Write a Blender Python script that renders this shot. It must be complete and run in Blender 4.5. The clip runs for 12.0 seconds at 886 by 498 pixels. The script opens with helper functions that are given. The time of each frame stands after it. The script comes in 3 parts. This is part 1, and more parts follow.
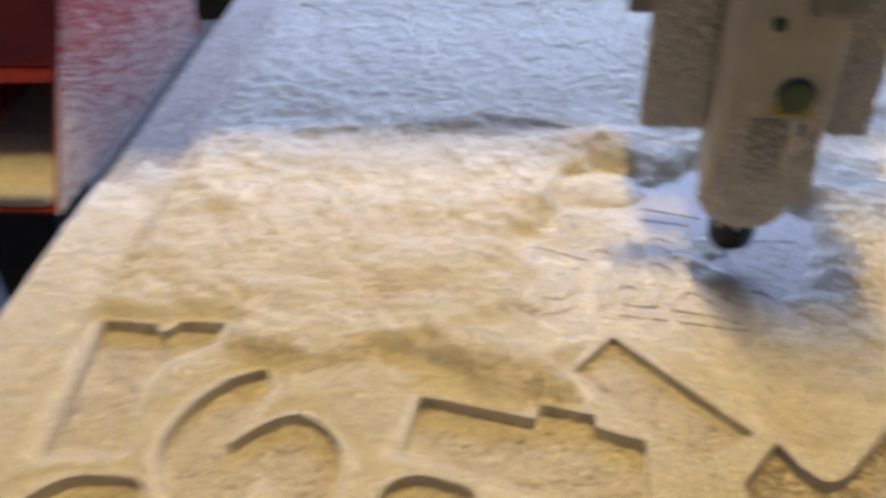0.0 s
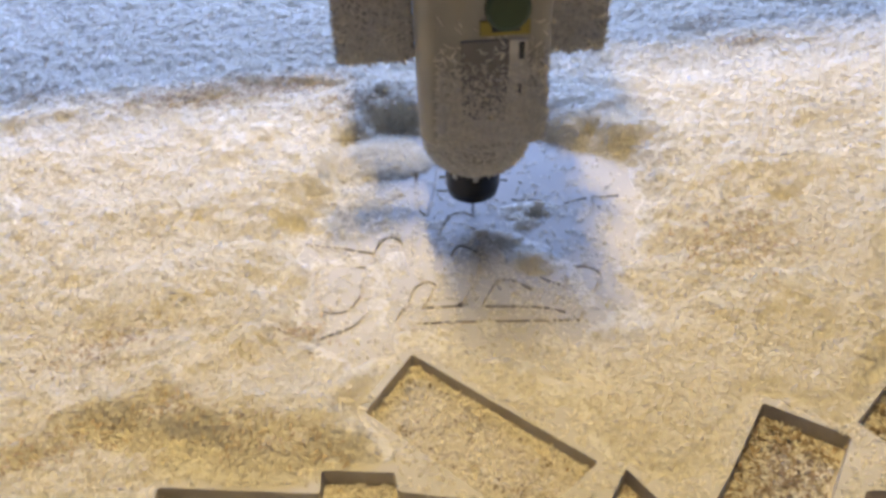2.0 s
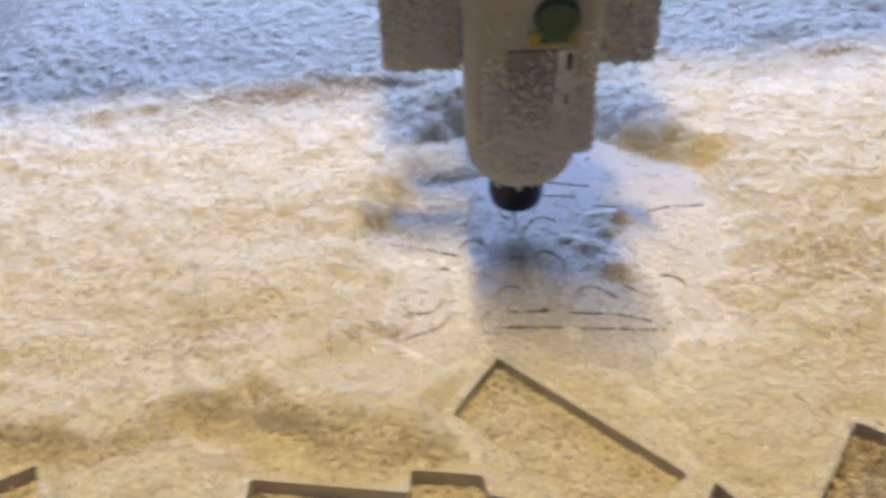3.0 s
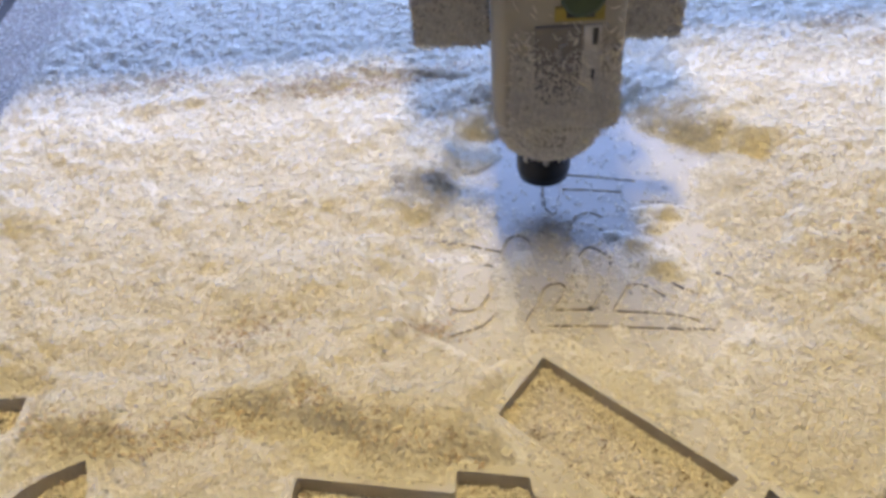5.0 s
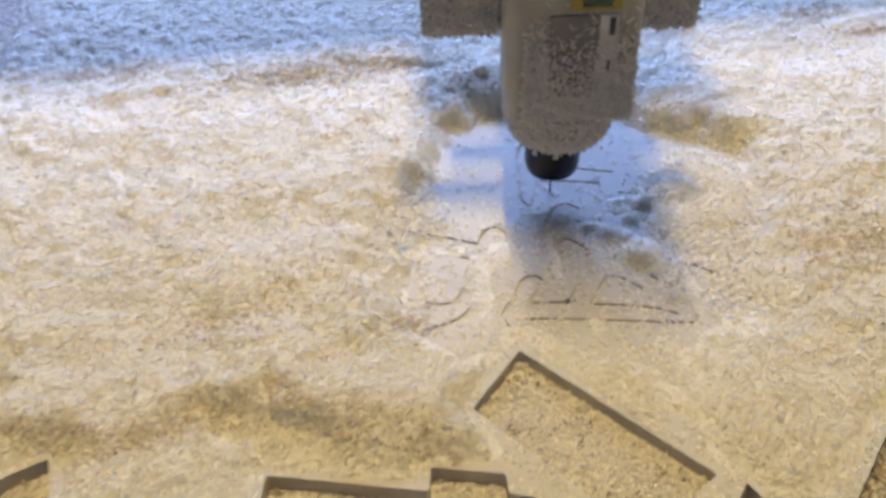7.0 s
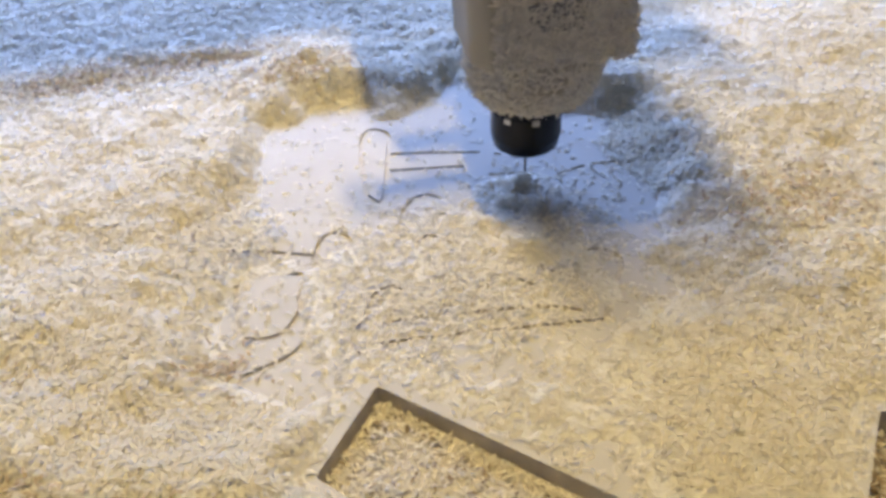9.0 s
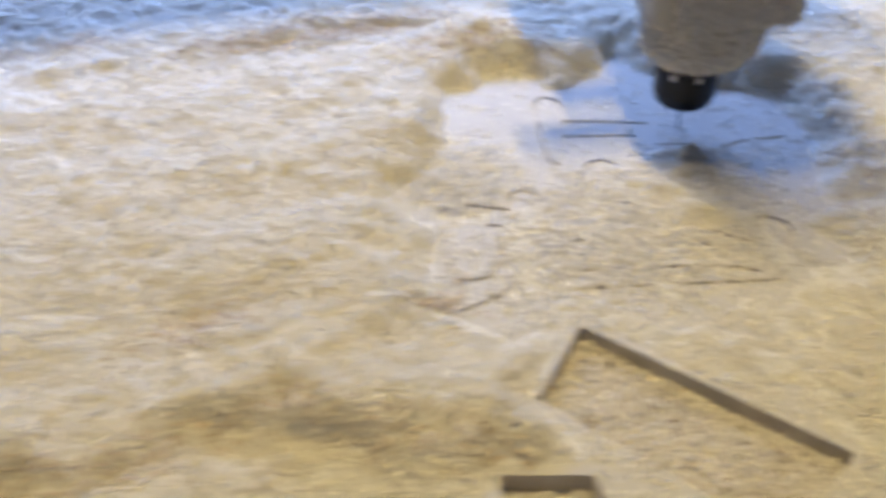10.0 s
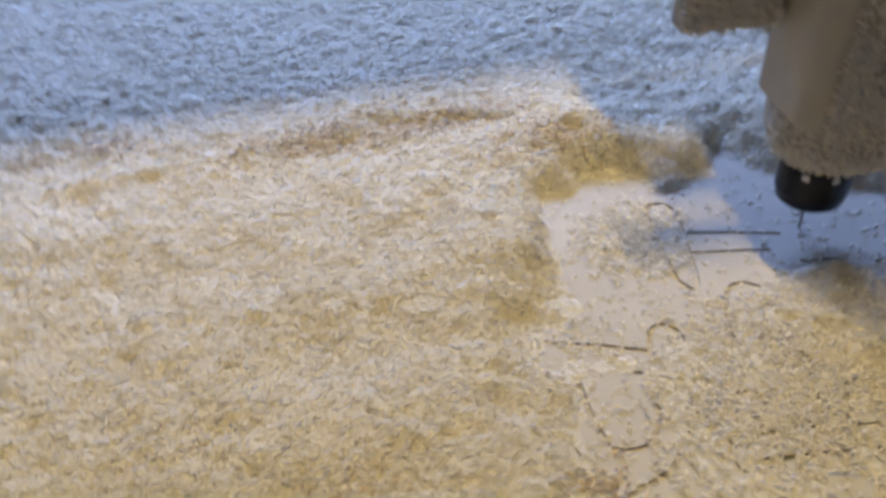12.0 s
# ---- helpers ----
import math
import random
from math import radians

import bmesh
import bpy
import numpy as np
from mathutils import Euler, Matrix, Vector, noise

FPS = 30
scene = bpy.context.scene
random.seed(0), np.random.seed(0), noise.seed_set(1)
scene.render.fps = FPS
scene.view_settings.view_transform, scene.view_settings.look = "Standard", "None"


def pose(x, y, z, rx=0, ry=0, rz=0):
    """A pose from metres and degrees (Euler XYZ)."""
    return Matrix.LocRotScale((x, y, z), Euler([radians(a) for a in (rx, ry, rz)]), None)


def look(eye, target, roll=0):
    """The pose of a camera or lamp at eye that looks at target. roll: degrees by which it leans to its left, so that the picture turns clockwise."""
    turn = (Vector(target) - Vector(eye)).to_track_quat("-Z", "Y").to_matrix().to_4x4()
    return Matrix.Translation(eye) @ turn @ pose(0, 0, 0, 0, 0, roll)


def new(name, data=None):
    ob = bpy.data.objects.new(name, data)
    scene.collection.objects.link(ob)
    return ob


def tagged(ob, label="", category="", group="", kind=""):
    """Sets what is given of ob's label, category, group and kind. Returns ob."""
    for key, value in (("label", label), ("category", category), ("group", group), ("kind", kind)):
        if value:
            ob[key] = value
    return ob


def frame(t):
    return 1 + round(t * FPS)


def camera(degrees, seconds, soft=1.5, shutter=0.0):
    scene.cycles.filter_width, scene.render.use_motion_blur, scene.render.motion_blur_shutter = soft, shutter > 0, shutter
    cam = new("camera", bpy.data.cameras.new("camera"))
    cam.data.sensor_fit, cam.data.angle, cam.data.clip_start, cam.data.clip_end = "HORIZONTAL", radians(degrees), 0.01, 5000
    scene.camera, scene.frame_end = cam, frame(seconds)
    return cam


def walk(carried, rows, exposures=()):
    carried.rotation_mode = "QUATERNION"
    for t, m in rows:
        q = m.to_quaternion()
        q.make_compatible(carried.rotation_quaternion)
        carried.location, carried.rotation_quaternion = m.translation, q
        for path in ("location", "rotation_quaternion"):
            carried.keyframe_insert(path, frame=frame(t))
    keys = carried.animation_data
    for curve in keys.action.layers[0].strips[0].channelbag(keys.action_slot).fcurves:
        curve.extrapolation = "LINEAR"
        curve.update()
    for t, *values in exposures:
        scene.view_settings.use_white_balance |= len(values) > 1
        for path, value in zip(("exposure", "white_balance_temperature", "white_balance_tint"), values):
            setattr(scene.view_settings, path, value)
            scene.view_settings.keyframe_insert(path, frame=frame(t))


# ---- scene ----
cam = camera(56.0, 12.0, 3.4, 0.8)
PATH = [
    (0, (0.151, 0.121, 0.551), (-0.003, 1.708, -0.657), -2.5),
    (0.5, (0.207, 0.191, 0.509), (0.274, 1.751, -0.739), -1.7),
    (1, (0.216, 0.24, 0.478), (0.335, 1.747, -0.832), -1.5),
    (1.5, (0.221, 0.288, 0.459), (0.385, 1.8, -0.84), -2.9),
    (2, (0.222, 0.3, 0.463), (0.425, 1.791, -0.855), -2.1),
    (2.5, (0.21, 0.301, 0.462), (0.38, 1.794, -0.859), -2.3),
    (3, (0.185, 0.305, 0.469), (0.296, 1.806, -0.849), -2.5),
    (3.2, (0.173, 0.304, 0.466), (0.246, 1.821, -0.836), -3.2),
    (5, (0.179, 0.316, 0.471), (0.202, 1.802, -0.867), -4.5),
    (5.5, (0.182, 0.312, 0.473), (0.236, 1.787, -0.877), -3.9),
    (6, (0.182, 0.312, 0.479), (0.267, 1.8, -0.855), -3.2),
    (6.5, (0.174, 0.307, 0.47), (0.255, 1.781, -0.879), -3.4),
    (7, (0.182, 0.326, 0.463), (0.255, 1.792, -0.894), -3.2),
    (7.5, (0.225, 0.367, 0.402), (0.32, 1.861, -0.924), -4.5),
    (7.7, (0.232, 0.381, 0.389), (0.394, 1.844, -0.965), -3.9),
    (9.3, (0.217, 0.421, 0.321), (0.575, 1.939, -0.931), -3.0),
    (9.5, (0.208, 0.407, 0.339), (0.552, 1.877, -0.973), -2.1),
    (10, (0.124, 0.391, 0.361), (0.348, 1.877, -0.958), -3.0),
    (10.5, (0.044, 0.386, 0.4), (0.225, 1.878, -0.92), -3.1),
    (11, (0.051, 0.405, 0.394), (0.239, 1.936, -0.879), -2.1),
    (11.5, (0.079, 0.41, 0.414), (0.294, 1.873, -0.932), -6.2),
    (11.8, (0.09, 0.498, 0.376), (0.265, 2.023, -0.906), -8.2),
    (12, (0.054, 0.517, 0.36), (0.355, 2.044, -0.896), -3.0),
]
# the clip's camera shifts its exposure and white balance on the way
EXPOSURE = [(0, -0.05, 10200, 8), (0.5, -0.07, 9600, 8), (1.5, 0.0, 8900, 7), (3.0, 0.02, 8800, 7), (5.0, 0.0, 7900, 6), (5.5, 0.0, 7750, 6), (7.0, 0.0, 7900, 6), (7.5, 0.03, 8400, 6),
            (9.5, -0.04, 7900, 5), (10.0, -0.07, 7500, 5), (10.5, -0.05, 7250, 5), (11.0, -0.11, 7550, 5), (11.5, -0.12, 8200, 5), (12.0, -0.54, 8850, 5)]
walk(cam, [(t, look(eye, target, roll)) for t, eye, target, roll in PATH], EXPOSURE)

# the cutter's way over the board: seconds, x, y
SPINDLE = [
    (0, 0.3804, 0.836),
    (0.5, 0.3814, 0.8513),
    (1, 0.3639, 0.8554),
    (1.5, 0.3455, 0.8605),
    (2, 0.3268, 0.8656),
    (2.5, 0.3075, 0.8707),
    (3, 0.2909, 0.8666),
    (3.2, 0.2893, 0.8596),
    (5, 0.2806, 0.8967),
    (5.5, 0.2855, 0.9197),
    (6, 0.3, 0.9256),
    (6.5, 0.2993, 0.9025),
    (7, 0.3066, 0.8885),
    (7.5, 0.3281, 0.8816),
    (7.7, 0.3383, 0.8825),
    (9.3, 0.3927, 0.8685),
    (9.5, 0.3937, 0.8795),
    (10, 0.3877, 0.8956),
    (10.5, 0.3691, 0.9068),
    (11, 0.3577, 0.9241),
    (11.5, 0.3785, 0.9312),
    (12, 0.3825, 0.9101),
]

# ---- world, lamps, exposure ----
world = bpy.data.worlds.new("workshop_air")
scene.world = world
world.use_nodes = True
wn = world.node_tree
bg = wn.nodes["Background"]
sky = wn.nodes.new("ShaderNodeTexSky")
sky.sky_type, sky.sun_disc = "NISHITA", False
sky.sun_elevation, sky.sun_rotation = radians(35), radians(200)
wn.links.new(sky.outputs[0], bg.inputs[0])
bg.inputs[1].default_value = 0.12
scene.view_settings.exposure = 0.0


def area(name, m, sx, sy, watts, colour):
    lamp = bpy.data.lights.new(name, "AREA")
    lamp.shape, lamp.size, lamp.size_y, lamp.energy, lamp.color = "RECTANGLE", sx, sy, watts, colour
    ob = new(name, lamp)
    ob.matrix_world = m
    return ob


WARM, COOL = (1.0, 0.845, 0.515), (0.208, 0.362, 1.0)
area("tube_light", look((0.25, 1.05, 3.05), (0.25, 1.04, 0)), 0.08, 0.42, 85.0, WARM)
area("door_daylight", look((0.52, 3.55, 1.75), (0.38, 0.95, 0.0)), 2.4, 0.8, 440, COOL)


# ---- materials ----
def material(name, colour, colour2=None, rough=0.7, metal=0.0, scale=40.0, bump=0.15, fine=400.0, dist=0.002, thin=0.0, vary=0.0, gloss=0.5):
    mat = bpy.data.materials.new(name)
    mat.use_nodes = True
    nt = mat.node_tree
    n, l = nt.nodes, nt.links
    p = n["Principled BSDF"]
    p.inputs["Roughness"].default_value, p.inputs["Metallic"].default_value, p.inputs["Specular IOR Level"].default_value = rough, metal, gloss
    co = n.new("ShaderNodeTexCoord")
    big = n.new("ShaderNodeTexNoise")
    big.inputs["Scale"].default_value, big.inputs["Detail"].default_value = scale, 6
    small = n.new("ShaderNodeTexNoise")
    small.inputs["Scale"].default_value, small.inputs["Detail"].default_value = fine, 3
    l.new(co.outputs["Object"], big.inputs["Vector"])
    l.new(co.outputs["Object"], small.inputs["Vector"])
    ramp = n.new("ShaderNodeValToRGB")
    ramp.color_ramp.elements[0].position, ramp.color_ramp.elements[1].position = 0.35, 0.68
    ramp.color_ramp.elements[0].color = (*(colour2 or [c * 0.8 for c in colour]), 1)
    ramp.color_ramp.elements[1].color = (*colour, 1)
    l.new(big.outputs["Fac"], ramp.inputs["Fac"])
    out = ramp.outputs["Color"]
    if vary:
        geo = n.new("ShaderNodeNewGeometry")
        hsv = n.new("ShaderNodeHueSaturation")
        mr = n.new("ShaderNodeMapRange")
        mr.inputs["To Min"].default_value, mr.inputs["To Max"].default_value = 1 - vary, 1 + vary * 0.3
        l.new(geo.outputs["Random Per Island"], mr.inputs["Value"])
        l.new(mr.outputs["Result"], hsv.inputs["Value"])
        l.new(out, hsv.inputs["Color"])
        out = hsv.outputs["Color"]
    l.new(out, p.inputs["Base Color"])
    bp = n.new("ShaderNodeBump")
    bp.inputs["Strength"].default_value, bp.inputs["Distance"].default_value = bump, dist
    l.new(small.outputs["Fac"], bp.inputs["Height"])
    l.new(bp.outputs["Normal"], p.inputs["Normal"])
    if thin:
        tr, mix = n.new("ShaderNodeBsdfTranslucent"), n.new("ShaderNodeMixShader")
        l.new(out, tr.inputs["Color"])
        mix.inputs[0].default_value = thin
        l.new(p.outputs[0], mix.inputs[1])
        l.new(tr.outputs[0], mix.inputs[2])
        l.new(mix.outputs[0], n["Material Output"].inputs["Surface"])
    return mat


FOAM = material("foam_board", (0.55, 0.515, 0.435), (0.50, 0.465, 0.39), 0.9, scale=25, bump=0.12, fine=700, dist=0.001, gloss=0.08)
FOAMCUT = material("foam_cut", (0.62, 0.56, 0.45), (0.50, 0.44, 0.33), 0.8, scale=60, bump=0.5, fine=500, dist=0.002)
SHAVE = material("shavings", (0.86, 0.82, 0.715), (0.80, 0.75, 0.63), 0.8, scale=60, bump=0.7, fine=330, dist=0.004, gloss=0.1, thin=0.25)
CHIP = material("chip", (0.90, 0.855, 0.74), (0.84, 0.78, 0.64), 0.7, scale=200, bump=0.1, fine=900, thin=0.5, vary=0.06, gloss=0.1)
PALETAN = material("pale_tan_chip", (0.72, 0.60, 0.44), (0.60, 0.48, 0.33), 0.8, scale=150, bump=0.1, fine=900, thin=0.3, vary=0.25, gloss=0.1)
TAN = material("tan_chip", (0.46, 0.35, 0.23), (0.30, 0.22, 0.14), 0.8, scale=150, bump=0.1, fine=900, thin=0.2, vary=0.4)
SPOIL = material("spoilboard", (0.34, 0.27, 0.19), (0.24, 0.19, 0.13), 0.8, scale=18, bump=0.3, fine=300)
RED = material("red_paint", (0.42, 0.045, 0.03), (0.30, 0.03, 0.022), 0.45, scale=14, bump=0.15, fine=160)
DARK = material("dark_steel", (0.03, 0.03, 0.032), (0.018, 0.018, 0.02), 0.5, 0.3, scale=30, bump=0.2)
NUT = material("black_oxide", (0.012, 0.012, 0.013), (0.02, 0.02, 0.021), 0.32, 0.7, scale=60, bump=0.1)
STEEL = material("steel", (0.5, 0.5, 0.5), (0.4, 0.4, 0.41), 0.3, 1.0, scale=80, bump=0.05)
PAINT = material("machine_paint", (0.44, 0.41, 0.33), (0.35, 0.32, 0.25), 0.5, scale=22, bump=0.35, fine=350, dist=0.001)
DUSTY = material("dusty_paint", (0.52, 0.48, 0.39), (0.42, 0.38, 0.30), 0.85, scale=55, bump=0.8, fine=420, dist=0.002)
YELLOW = material("yellow_label", (0.38, 0.30, 0.06), (0.30, 0.24, 0.05), 0.6, scale=60)
GREEN = material("green_plug", (0.035, 0.075, 0.035), (0.02, 0.045, 0.022), 0.35, scale=40)
PLATE = material("label_plate", (0.17, 0.16, 0.14), (0.25, 0.23, 0.195), 0.6, 0.1, scale=70, bump=0.4, fine=500)
WHITE = material("white_label", (0.66, 0.64, 0.58), (0.55, 0.52, 0.45), 0.6, scale=60)
INK = material("ink", (0.03, 0.03, 0.03), (0.05, 0.05, 0.05), 0.6, scale=90)
WALL = material("wall_plaster", (0.28, 0.27, 0.26), (0.22, 0.215, 0.21), 0.9, scale=3, fine=80)
FLOORM = material("concrete", (0.10, 0.098, 0.09), (0.065, 0.062, 0.058), 0.85, scale=5, fine=120)
LAMPGLOW = bpy.data.materials.new("lamp_glow")
LAMPGLOW.use_nodes = True
LAMPGLOW.node_tree.nodes["Principled BSDF"].inputs["Emission Color"].default_value = (*WARM, 1)
LAMPGLOW.node_tree.nodes["Principled BSDF"].inputs["Emission Strength"].default_value = 6


# ---- mesh helpers ----
def put(name, bm, mat, smooth=False):
    me = bpy.data.meshes.new(name)
    bmesh.ops.recalc_face_normals(bm, faces=bm.faces)
    bm.to_mesh(me)
    bm.free()
    me.materials.append(mat)
    if smooth:
        me.polygons.foreach_set("use_smooth", [True] * len(me.polygons))
    return new(name, me)


def part(name, bm, mat, parent, label="", smooth=False):
    ob = put(name, bm, mat, smooth)
    ob.parent = parent
    return tagged(ob, label)


def box(x0, x1, y0, y1, z0, z1, bevel=0.0, seg=2):
    bm = bmesh.new()
    bmesh.ops.create_cube(bm, size=1)
    for v in bm.verts:
        v.co = ((x0 + x1) / 2 + v.co.x * (x1 - x0), (y0 + y1) / 2 + v.co.y * (y1 - y0), (z0 + z1) / 2 + v.co.z * (z1 - z0))
    if bevel:
        bmesh.ops.bevel(bm, geom=bm.edges[:], offset=bevel, segments=seg, affect="EDGES", profile=0.5)
    return bm


def lathe(profile, seg=40, centre=(0, 0)):
    """A turned body from (radius, z) pairs, closed at both ends."""
    bm = bmesh.new()
    rings = [[bm.verts.new((centre[0] + r * math.cos(2 * math.pi * i / seg), centre[1] + r * math.sin(2 * math.pi * i / seg), z)) for i in range(seg)] for r, z in profile]
    for a, b in zip(rings, rings[1:]):
        for i in range(seg):
            bm.faces.new((a[i], a[(i + 1) % seg], b[(i + 1) % seg], b[i]))
    bm.faces.new(rings[0])
    bm.faces.new(rings[-1])
    return bm


def prism(outline, z0, z1, bevel=0.0):
    bm = bmesh.new()
    low = [bm.verts.new((x, y, z0)) for x, y in outline]
    high = [bm.verts.new((x, y, z1)) for x, y in outline]
    n = len(outline)
    bm.faces.new(low), bm.faces.new(high)
    for i in range(n):
        bm.faces.new((low[i], low[(i + 1) % n], high[(i + 1) % n], high[i]))
    if bevel:
        bmesh.ops.bevel(bm, geom=bm.edges[:], offset=bevel, segments=2, affect="EDGES", profile=0.5)
    return bm


def arrays(name, co, quads, mat, smooth=False):
    """A mesh object straight from arrays of corners and four-sided faces."""
    me = bpy.data.meshes.new(name)
    me.vertices.add(len(co))
    me.vertices.foreach_set("co", np.ascontiguousarray(co, dtype=np.float32).ravel())
    me.loops.add(quads.size)
    me.loops.foreach_set("vertex_index", quads.astype(np.int32).ravel())
    me.polygons.add(len(quads))
    me.polygons.foreach_set("loop_start", np.arange(0, quads.size, 4, dtype=np.int32))
    me.polygons.foreach_set("use_smooth", np.full(len(quads), smooth))
    me.update(calc_edges=True)
    me.validate()
    me.materials.append(mat)
    return new(name, me)


rng = np.random.default_rng(7)
TABLES = [rng.random((257, 257)) for _ in range(6)]


def vnoise(x, y, size, k=0):
    """Smooth value noise, 0 to 1, with cells of that size."""
    u, v = np.asarray(x) / size + 91.3, np.asarray(y) / size + 57.7
    i, j = np.floor(u).astype(int), np.floor(v).astype(int)
    a, b = u - i, v - j
    a, b = a * a * (3 - 2 * a), b * b * (3 - 2 * b)
    t = TABLES[k]
    g = lambda p, q: t[p % 257, q % 257]
    return (g(i, j) * (1 - a) + g(i + 1, j) * a) * (1 - b) + (g(i, j + 1) * (1 - a) + g(i + 1, j + 1) * a) * b


def ramp01(v, a, b):
    t = np.clip((v - a) / (b - a), 0, 1)
    return t * t * (3 - 2 * t)


def inside(poly, x, y):
    """Signed distance to a closed outline: positive inside."""
    x, y = np.asarray(x, float), np.asarray(y, float)
    d, odd = np.full(x.shape, 1e9), np.zeros(x.shape, bool)
    for (x0, y0), (x1, y1) in zip(poly, poly[1:] + poly[:1]):
        ex, ey = x1 - x0, y1 - y0
        t = np.clip(((x - x0) * ex + (y - y0) * ey) / (ex * ex + ey * ey + 1e-12), 0, 1)
        d = np.minimum(d, np.hypot(x - x0 - t * ex, y - y0 - t * ey))
        cross = (y0 > y) != (y1 > y)
        odd ^= cross & (x < x0 + (y - y0) * ex / (ey if abs(ey) > 1e-12 else 1e-12))
    return np.where(odd, d, -d)


def along(line, x, y):
    """Distance to an open line."""
    d = np.full(np.shape(x), 1e9)
    for (x0, y0), (x1, y1) in zip(line, line[1:]):
        ex, ey = x1 - x0, y1 - y0
        t = np.clip(((x - x0) * ex + (y - y0) * ey) / (ex * ex + ey * ey + 1e-12), 0, 1)
        d = np.minimum(d, np.hypot(x - x0 - t * ex, y - y0 - t * ey))
    return d


def rounded(points, r, seg=5):
    """A closed outline with its corners rounded."""
    out = []
    n = len(points)
    for i in range(n):
        p, a, b = Vector(points[i]), Vector(points[i - 1]), Vector(points[(i + 1) % n])
        rr = min(r, (a - p).length * 0.45, (b - p).length * 0.45)
        s, e = p + (a - p).normalized() * rr, p + (b - p).normalized() * rr
        for k in range(seg + 1):
            t = k / seg
            q = s * (1 - t) ** 2 + p * 2 * t * (1 - t) + e * t * t
            out.append((q.x, q.y))
    return out


def curve(points, steps=6):
    """A smooth open line through points."""
    out = []
    P = [points[0], *points, points[-1]]
    for i in range(1, len(P) - 2):
        for k in range(steps):
            t = k / steps
            out.append(tuple(0.5 * (2 * P[i][c] + (P[i + 1][c] - P[i - 1][c]) * t + (2 * P[i - 1][c] - 5 * P[i][c] + 4 * P[i + 1][c] - P[i + 2][c]) * t * t
                                    + (3 * P[i][c] - P[i - 1][c] - 3 * P[i + 1][c] + P[i + 2][c]) * t ** 3) for c in (0, 1)))
    out.append(tuple(points[-1]))
    return out


# ---- the room ----
def tube_lamp(y, zc):
    lamp = tagged(new("ceiling_light"), "warm tube light hanging under the workshop ceiling", "lamp")
    lamp.matrix_world = pose(0.25, y, 3.06)
    part("housing", box(-0.06, 0.06, -0.26, 0.26, 0.03, 0.09, 0.01), WHITE, lamp)
    for hy in (-0.18, 0.18):
        part("hanger", lathe([(0.008, 0.0905), (0.008, zc - 3.0605)], 10, (0, hy)), STEEL, lamp)
    for tx in (-0.026, 0.026):
        part("tube", box(tx - 0.016, tx + 0.016, -0.22, 0.22, 0.002, 0.0295, 0.008), LAMPGLOW, lamp, "glowing warm tube")


def room():
    x0, x1, y0, y1, zf, zc = -3.0, 3.4, -2.6, 3.7, -0.85, 3.4
    fl = tagged(put("floor", box(x0 - .2, x1 + .2, y0 - .2, y1 + 1.5, zf - 0.1, zf), FLOORM), "dusty dark concrete workshop floor under the router", "floor", kind="structure")
    tagged(put("ceiling", box(x0 - .2, x1 + .2, y0 - .2, y1 + .2, zc, zc + 0.1), WALL), "plain painted workshop ceiling above the machine", "ceiling", kind="structure")
    tagged(put("wall_west", box(x0 - 0.2, x0, y0, y1, zf, zc), WALL), "plain painted plaster workshop wall", "wall", kind="structure")
    tagged(put("wall_east", box(x1, x1 + 0.2, y0, y1, zf, zc), WALL), "plain painted plaster workshop wall", "wall", kind="structure")
    tagged(put("wall_south", box(x0 - .2, x1 + .2, y0 - 0.2, y0, zf, zc), WALL), "plain painted plaster workshop wall", "wall", kind="structure")
    # the north wall has a wide door opening that lets daylight in
    bm = box(x0 - .2, -1.4, y1, y1 + 0.2, zf, zc)
    for q in (box(2.3, x1 + .2, y1, y1 + 0.2, zf, zc), box(-1.4, 2.3, y1, y1 + 0.2, 3.2, zc)):
        me = bpy.data.meshes.new("tmp")
        q.to_mesh(me)
        q.free()
        bm.from_mesh(me)
        bpy.data.meshes.remove(me)
    tagged(put("wall_north", bm, WALL), "plain workshop wall with a wide open doorway", "wall", kind="structure")
    tube_lamp(1.05, zc)



room()

# ---- the machine bed and the carved board ----
DEEP, SHALLOW = 0.0145, 0.0115
RECT = rounded([(0.252, 0.712), (0.213, 0.665), (0.304, 0.560), (0.359, 0.5975)], 0.003)
SHAPE_B = rounded([(0.076, 0.629), (0.179, 0.606), (0.181, 0.623), (0.228, 0.613), (0.228, 0.599), (0.268, 0.586), (0.262, 0.500), (0.165, 0.535), (0.066, 0.567)], 0.003)
SHAPE_C = rounded([(0.375, 0.590), (0.339, 0.545), (0.352, 0.440), (0.44, 0.440), (0.468, 0.517), (0.529, 0.587), (0.484, 0.624)]
                  + curve([(0.448, 0.584), (0.422, 0.558), (0.404, 0.551), (0.388, 0.564)], 4), 0.003, 3)
SHAPE_D = rounded([(0.62, 0.655), (0.538, 0.597), (0.556, 0.563), (0.68, 0.60)], 0.004)
SHAPE_E = rounded([(0.516, 0.548), (0.484, 0.500), (0.52, 0.44), (0.66, 0.47), (0.62, 0.53)], 0.004)
SHAPE_R = rounded([(-0.253, 0.718), (-0.196, 0.715), (-0.187, 0.702), (-0.170, 0.719), (-0.127, 0.718), (-0.128, 0.690), (-0.165, 0.665), (-0.184, 0.640), (-0.173, 0.557), (-0.238, 0.553)], 0.003)
